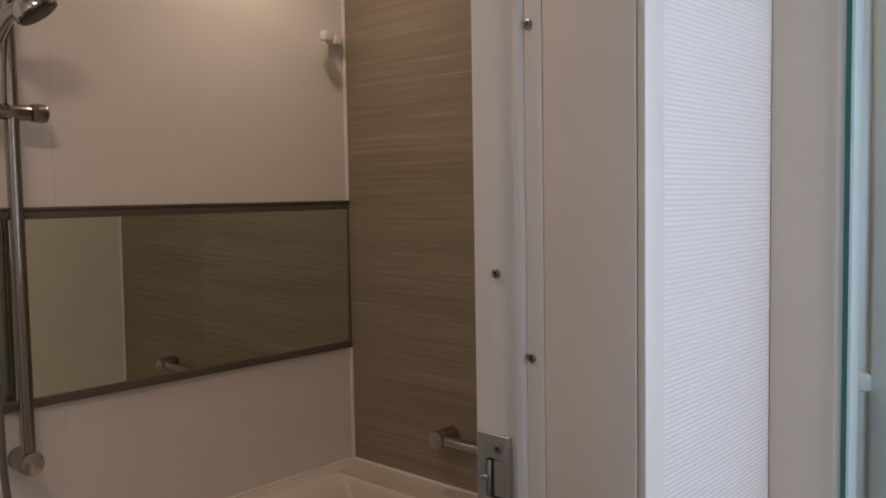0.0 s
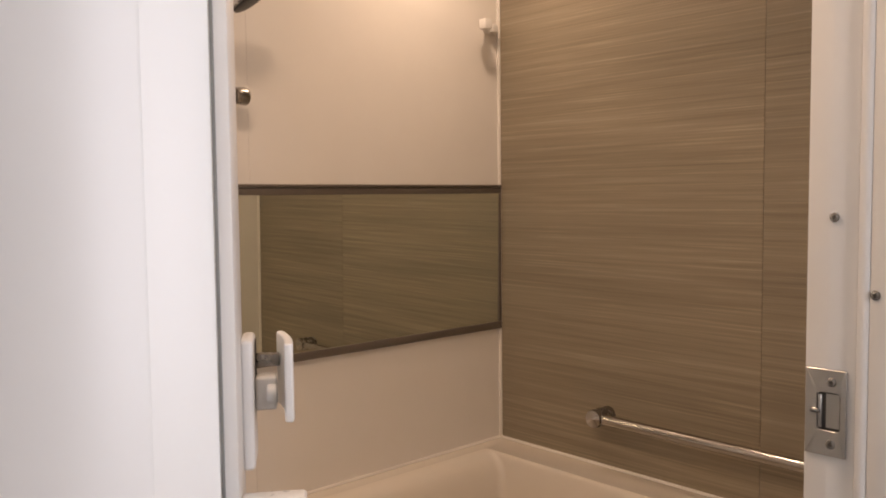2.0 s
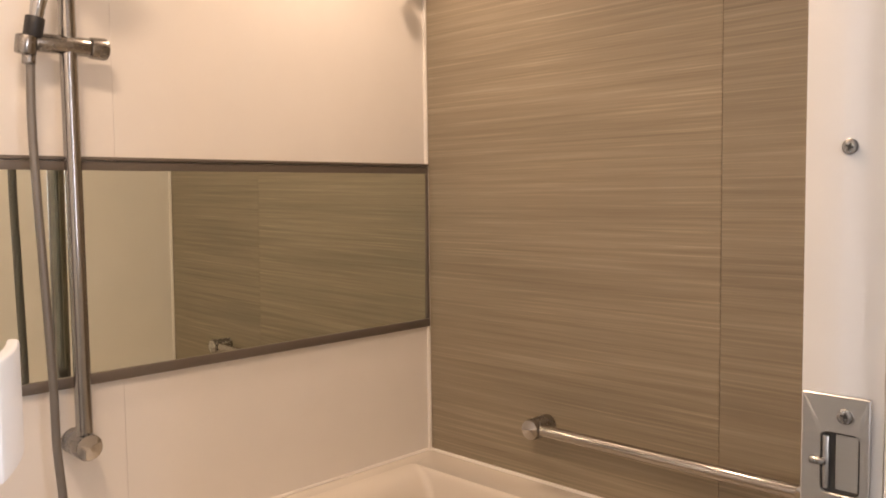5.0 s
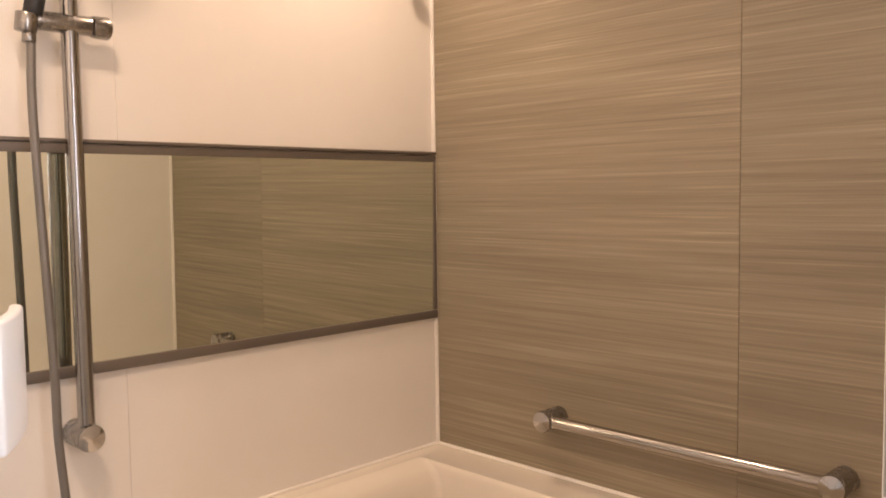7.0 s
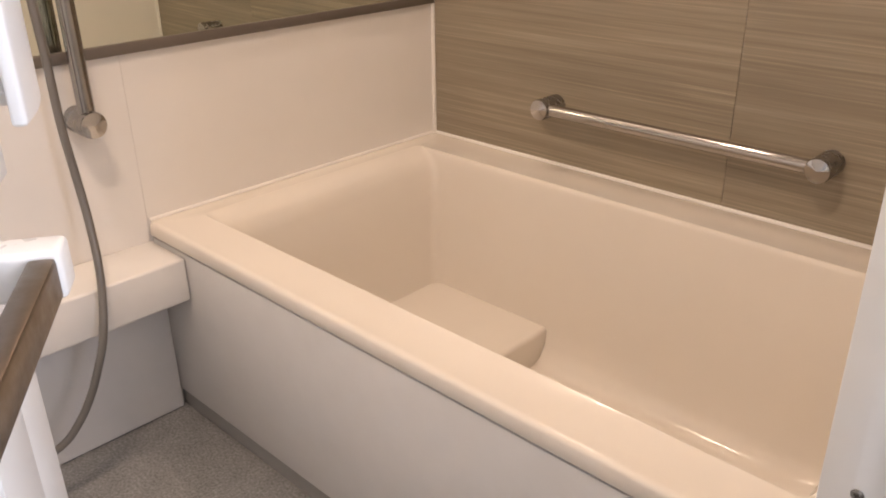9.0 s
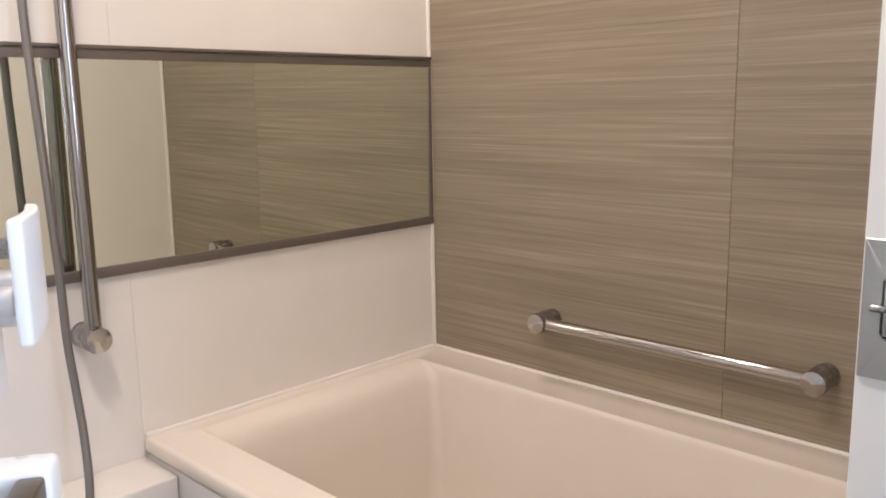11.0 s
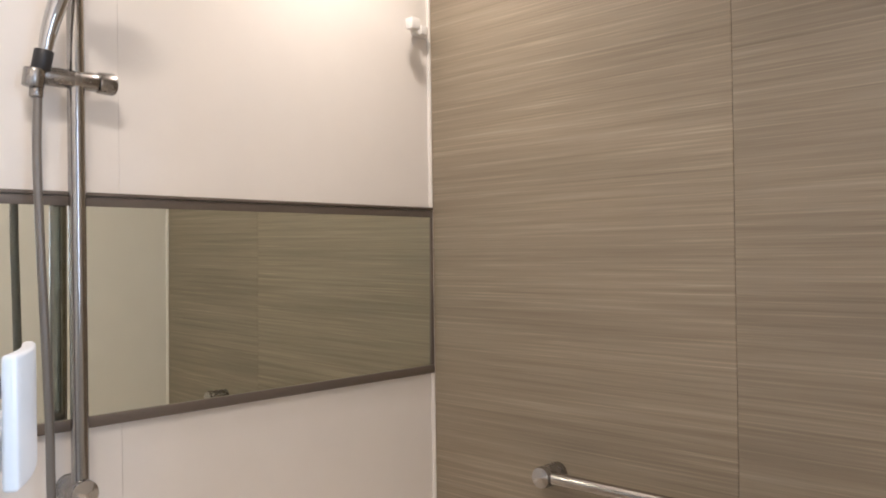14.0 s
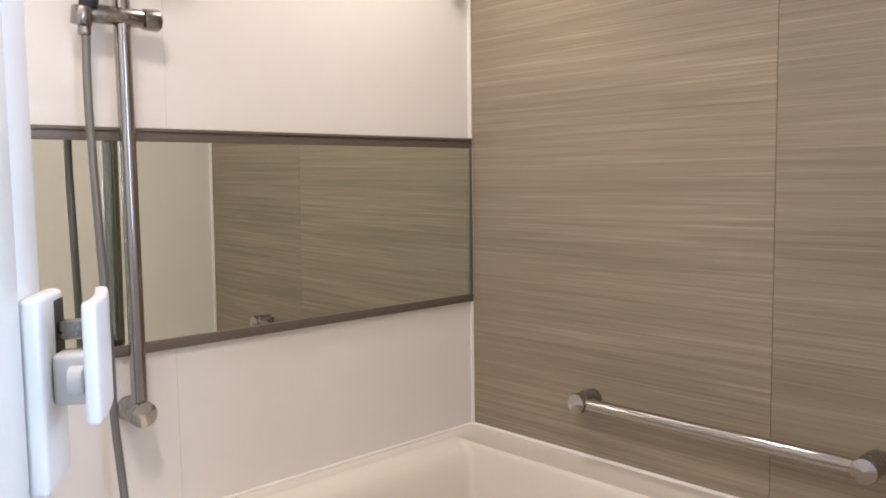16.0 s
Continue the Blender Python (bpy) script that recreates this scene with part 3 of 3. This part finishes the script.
def tub_body():
    """The rim and the bowl as one skin: outer edge, rim, inner lip, walls, floor."""
    bm = bmesh.new()
    levels = [
        (0.03, 1.57, -0.913, -0.03, 0.02, 0.466), (0.002, 1.598, -0.935, -0.002, 0.004, 0.4665), (0.002, 1.598, -0.936, -0.002, 0.006, 0.4685),
        (0.003, 1.597, -0.936, -0.003, 0.007, 0.492), (0.005, 1.595, -0.9335, -0.005, 0.009, 0.4972), (0.009, 1.591, -0.928, -0.010, 0.012, 0.500), (0.014, 1.588, -0.922, -0.015, 0.016, 0.500),
        (0.046, 1.462, -0.8320, -0.1230, 0.018, 0.4985), (0.054, 1.459, -0.8300, -0.1252, 0.019, 0.5002), (0.062, 1.457, -0.8270, -0.1285, 0.020, 0.5000), (0.080, 1.455, -0.8240, -0.1312, 0.021, 0.4955), (0.100, 1.450, -0.8222, -0.1328, 0.022, 0.488), (0.117, 1.446, -0.8205, -0.1340, 0.023, 0.474),
        (0.132, 1.440, -0.816, -0.137, 0.024, 0.44), (0.150, 1.420, -0.800, -0.152, 0.028, 0.33), (0.172, 1.385, -0.782, -0.174, 0.034, 0.14), (0.182, 1.374, -0.774, -0.182, 0.040, 0.075),
        (0.200, 1.350, -0.755, -0.202, 0.080, 0.042), (0.230, 1.32, -0.73, -0.23, 0.09, 0.030),
    ]
    rings = []
    for x0, x1, y0, y1, r, z in levels:
        rings.append([bm.verts.new((x, y, z)) for x, y in rounded_rect(x0, x1, y0, y1, r)])
    n = len(rings[0])
    for p, q in zip(rings, rings[1:]):
        for k in range(n):
            bm.faces.new((p[k], p[(k + 1) % n], q[(k + 1) % n], q[k]))
    bm.faces.new(rings[-1])
    bmesh.ops.recalc_face_normals(bm, faces=bm.faces)
    return bm


part("tub_shell", tub_body(), TUB, tub)
part("seat_step", box(0.14, 0.575, -0.80, -0.168, 0.015, 0.122, 0.014, 4), TUB, tub)
part("apron", box(0.004, 1.59, -0.9325, -0.908, 0.055, 0.4608, 0.002), APRON, tub, "grey white front panel")
# added dark backing, so the gap below the rim reads as shaded
part("rim_gap_shade", box(0.01, 1.58, -0.929, -0.915, 0.4612, 0.4658), DARK, tub, "dark strip standing in for shade in the gap under the rim")
part("apron_foot", box(0.006, 1.59, -0.924, -0.90, 0.002, 0.054, 0.002), FOOT, tub, "grey recessed foot strip")

part("sealant", joined(cylinder((0.001, -0.930, 0.4998), (0.001, -0.004, 0.4998), 0.0060, 0, 10), cylinder((0.003, -0.001, 0.4998), (1.597, -0.001, 0.4998), 0.0060, 0, 10)), CAULK, tub, "white sealant bead along the walls")

# ---- counter under the shower rail ----
counter = thing("shower_counter", pose(0, 0, 0), "cream white moulded counter along the wall beside the bathtub", "counter")
part("counter_top", box(0.0005, 0.149, -1.995, -0.9345, 0.350, 0.453, 0.006, 3), COUNTER, counter)
part("lower_panel", box(0.0005, 0.022, -1.995, -0.9335, 0.004, 0.3495, 0.002), APRON, counter, "grey white lower wall panel")

# ---- grab bar over the bathtub ----
grab = thing("grab_bar", pose(0.446, 0, 0.661), "horizontal polished metal grab bar on the wood-grain wall", "grab bar")
part("tube", cylinder((0.004, -0.058, 0), (0.694, -0.058, 0), 0.0155, 0, 40), GRAB_METAL, grab)
for x in (0.0, 0.698):
    post = part("post", lathe([(0, 0.026), (0.001, 0.0268), (0.074, 0.0268), (0.076, 0.026)], (x, -0.0005, 0), (x, -1, 0), 40), SATIN, grab)
    part("end_cap", lathe([(0, 0.0256), (0.002, 0.0252), (0.007, 0.0015)], (x, -0.077, 0), (x, -1, 0), 40), CHROME, post, "polished conical end cap")

# ---- drying pole and hook ----
pole = thing("drying_pole", pose(0, -0.819, 2.029), "grey steel clothes drying pole across the bathroom ceiling", "drying pole")
part("tube", cylinder((0.02, 0, 0), (WIDTH - 0.02, 0, 0), 0.0120, 0, 28), POLE_METAL, pole)
for x, d in ((0.0005, 1), (WIDTH - 0.0005, -1)):
    part("wall_socket", lathe([(0, 0.021), (0.012, 0.021), (0.022, 0.018), (0.030, 0.0145), (0.034, 0.0140)], (x, 0, 0), (x + d, 0, 0), 28), HANDLE_WHITE, pole, "white plastic wall socket")
    part("ring", cylinder((x + d * 0.0345, 0, 0), (x + d * 0.040, 0, 0), 0.0150, 0.0015, 28), SATIN, pole)
hook = thing("wall_hook", pose(0.0, -0.112, 1.866), "small white plastic hook in the corner of the walls", "hook")
part("foot", box(0.0005, 0.010, 0.040, 0.098, -0.018, 0.012, 0.003), HANDLE_WHITE, hook)
part("arm", extruded([(0.0105, 0.030), (0.0105, 0.062), (0.050, 0.010), (0.042, -0.004)], -0.018, -0.004, 0.002), HANDLE_WHITE, hook)
part("jaw", box(0.040, 0.068, -0.020, 0.014, -0.018, 0.014, 0.004), HANDLE_WHITE, hook)
part("jaw", box(0.0105, 0.034, 0.050, 0.076, -0.016, 0.010, 0.003), HANDLE_WHITE, hook)

# ---- ceiling downlights ----
downlight = thing("downlight", pose(LAMPS[0][0], LAMPS[0][1], CEIL), "round recessed warm ceiling downlight, lit", "ceiling light", "downlights in the bathroom ceiling")
part("trim_ring", lathe([(0, 0.062), (0.003, 0.062), (0.005, 0.058), (0.005, 0.048), (0.001, 0.047)], (0, 0, -0.0005), (0, 0, -1), 40), HANDLE_WHITE, downlight)
part("diffuser", cylinder((0, 0, -0.0052), (0, 0, -0.0057), 0.044, 0, 32), GLOW, downlight, "glowing diffuser")
copy_thing(downlight, pose(LAMPS[1][0], LAMPS[1][1], CEIL))

# ---- control panels on the wall above the bathtub ----
panel_1 = thing("bath_controller", pose(WIDTH, -0.86, 1.29), "white bath remote controller with a small dark display", "control panel")
part("case", box(-0.018, -0.0005, -0.065, 0.065, -0.045, 0.045, 0.004, 3), HANDLE_WHITE, panel_1)
part("display", box(-0.0195, -0.0182, -0.055, -0.015, -0.01, 0.025, 0.0004, 1), GREY, panel_1, "dark display")
for k in range(3):
    part("button", box(-0.0205, -0.0182, 0.0 + 0.02 * k, 0.014 + 0.02 * k, -0.025, -0.012, 0.0008, 1), COUNTER, panel_1)
panel_2 = thing("call_button", pose(WIDTH, -0.875, 1.0), "small grey square wall switch with a white button", "switch")
part("case", box(-0.012, -0.0005, -0.034, 0.034, -0.045, 0.045, 0.003), GREY, panel_2)
part("button", cylinder((-0.0122, 0, -0.005), (-0.018, 0, -0.005), 0.02, 0.002, 24), HANDLE_WHITE, panel_2)

# ---- washstand in the dressing room ----
WX0, WX1 = OUT + 0.005, OUT + 0.78
stand = thing("washstand", pose(0, 0, 0), "white washstand with moulded basin and drawers", "washstand")
part("cabinet", box(WX0, WX1, -1.165, RY1 - 0.002, 0.06, 0.74, 0.003), COUNTER, stand)
part("toe_board", box(WX0 + 0.01, WX1 - 0.01, -1.11, RY1 - 0.002, 0.001, 0.06), GREY, stand)
for k in range(2):
    dx = WX0 + 0.005 + k * 0.386
    drawer = part("drawer_front", box(dx, dx + 0.38, -1.184, -1.1655, 0.09, 0.72, 0.003), HANDLE_WHITE, stand)
    part("drawer_handle", box(dx + 0.09, dx + 0.29, -1.200, -1.1845, 0.66, 0.675, 0.003), SATIN, drawer)


def basin_top():
    """Counter slab with an oval bowl sunk into it, and a raised back."""
    bm = bmesh.new()
    cx, cy, n = (WX0 + WX1) / 2, -0.97, 40
    hx, hy = (WX1 - WX0) / 2, 0.24
    loops = []

    def square(k):
        a = math.tau * k / n
        c, s = math.cos(a), math.sin(a)
        d = 1 / max(abs(c) / hx, abs(s) / hy)
        return cx + c * d, cy + 0.02 + s * d

    loops.append([bm.verts.new((*square(k), 0.742)) for k in range(n)])
    loops.append([bm.verts.new((*square(k), 0.80)) for k in range(n)])
    for f, z in ((1.0, 0.80), (0.97, 0.792), (0.90, 0.75), (0.75, 0.68), (0.45, 0.645), (0.12, 0.64)):
        loops.append([bm.verts.new((cx + 0.29 * f * math.cos(math.tau * k / n), cy + 0.155 * f * math.sin(math.tau * k / n) - 0.01, z)) for k in range(n)])
    for p, q in zip(loops, loops[1:]):
        for k in range(n):
            bm.faces.new((p[k], p[(k + 1) % n], q[(k + 1) % n], q[k]))
    bm.faces.new(loops[-1])
    bmesh.ops.recalc_face_normals(bm, faces=bm.faces)
    return bm


part("basin", basin_top(), HANDLE_WHITE, stand)
part("splashback", box(WX0, WX1, -0.708, RY1 - 0.002, 0.802, 0.885, 0.004), HANDLE_WHITE, stand)
part("ledge", box(WX0, WX1, -0.745, -0.7085, 0.802, 0.85, 0.006), HANDLE_WHITE, stand)
tap = part("tap", cylinder(((WX0 + WX1) / 2, -0.765, 0.8005), ((WX0 + WX1) / 2, -0.765, 0.86), 0.022, 0.004, 28), CHROME, stand, "chrome basin tap")
part("spout", sweep(spline([((WX0 + WX1) / 2, -0.782, 0.84), ((WX0 + WX1) / 2, -0.84, 0.862), ((WX0 + WX1) / 2, -0.90, 0.845)], 6), 0.013, 16), CHROME, tap)
part("lever", box((WX0 + WX1) / 2 - 0.011, (WX0 + WX1) / 2 + 0.011, -0.86, -0.75, 0.861, 0.873, 0.004), CHROME, tap)
cab = thing("mirror_cabinet", pose(0, 0, 0), "white wall mirror cabinet with a frameless mirror door", "mirror cabinet")
part("carcass", box(OUT + 0.0006, WX1, -0.905, RY1 - 0.002, 0.89, 1.95, 0.001), CABINET, cab)
part("edge_trim", box(WX0 + 0.062, WX0 + 0.070, -0.911, -0.9055, 0.895, 1.945, 0.001), HANDLE_WHITE, cab)
mdoor = part("mirror_door", box(WX0 + 0.075, WX1 - 0.02, -0.912, -0.9055, 0.895, 1.945), ROOM_MIRROR, cab, "frameless mirror with a green glass edge")
part("edge_strip", box(WX0 + 0.0705, WX0 + 0.0745, -0.914, -0.9055, 0.895, 1.945), GLASS_EDGE, mdoor)
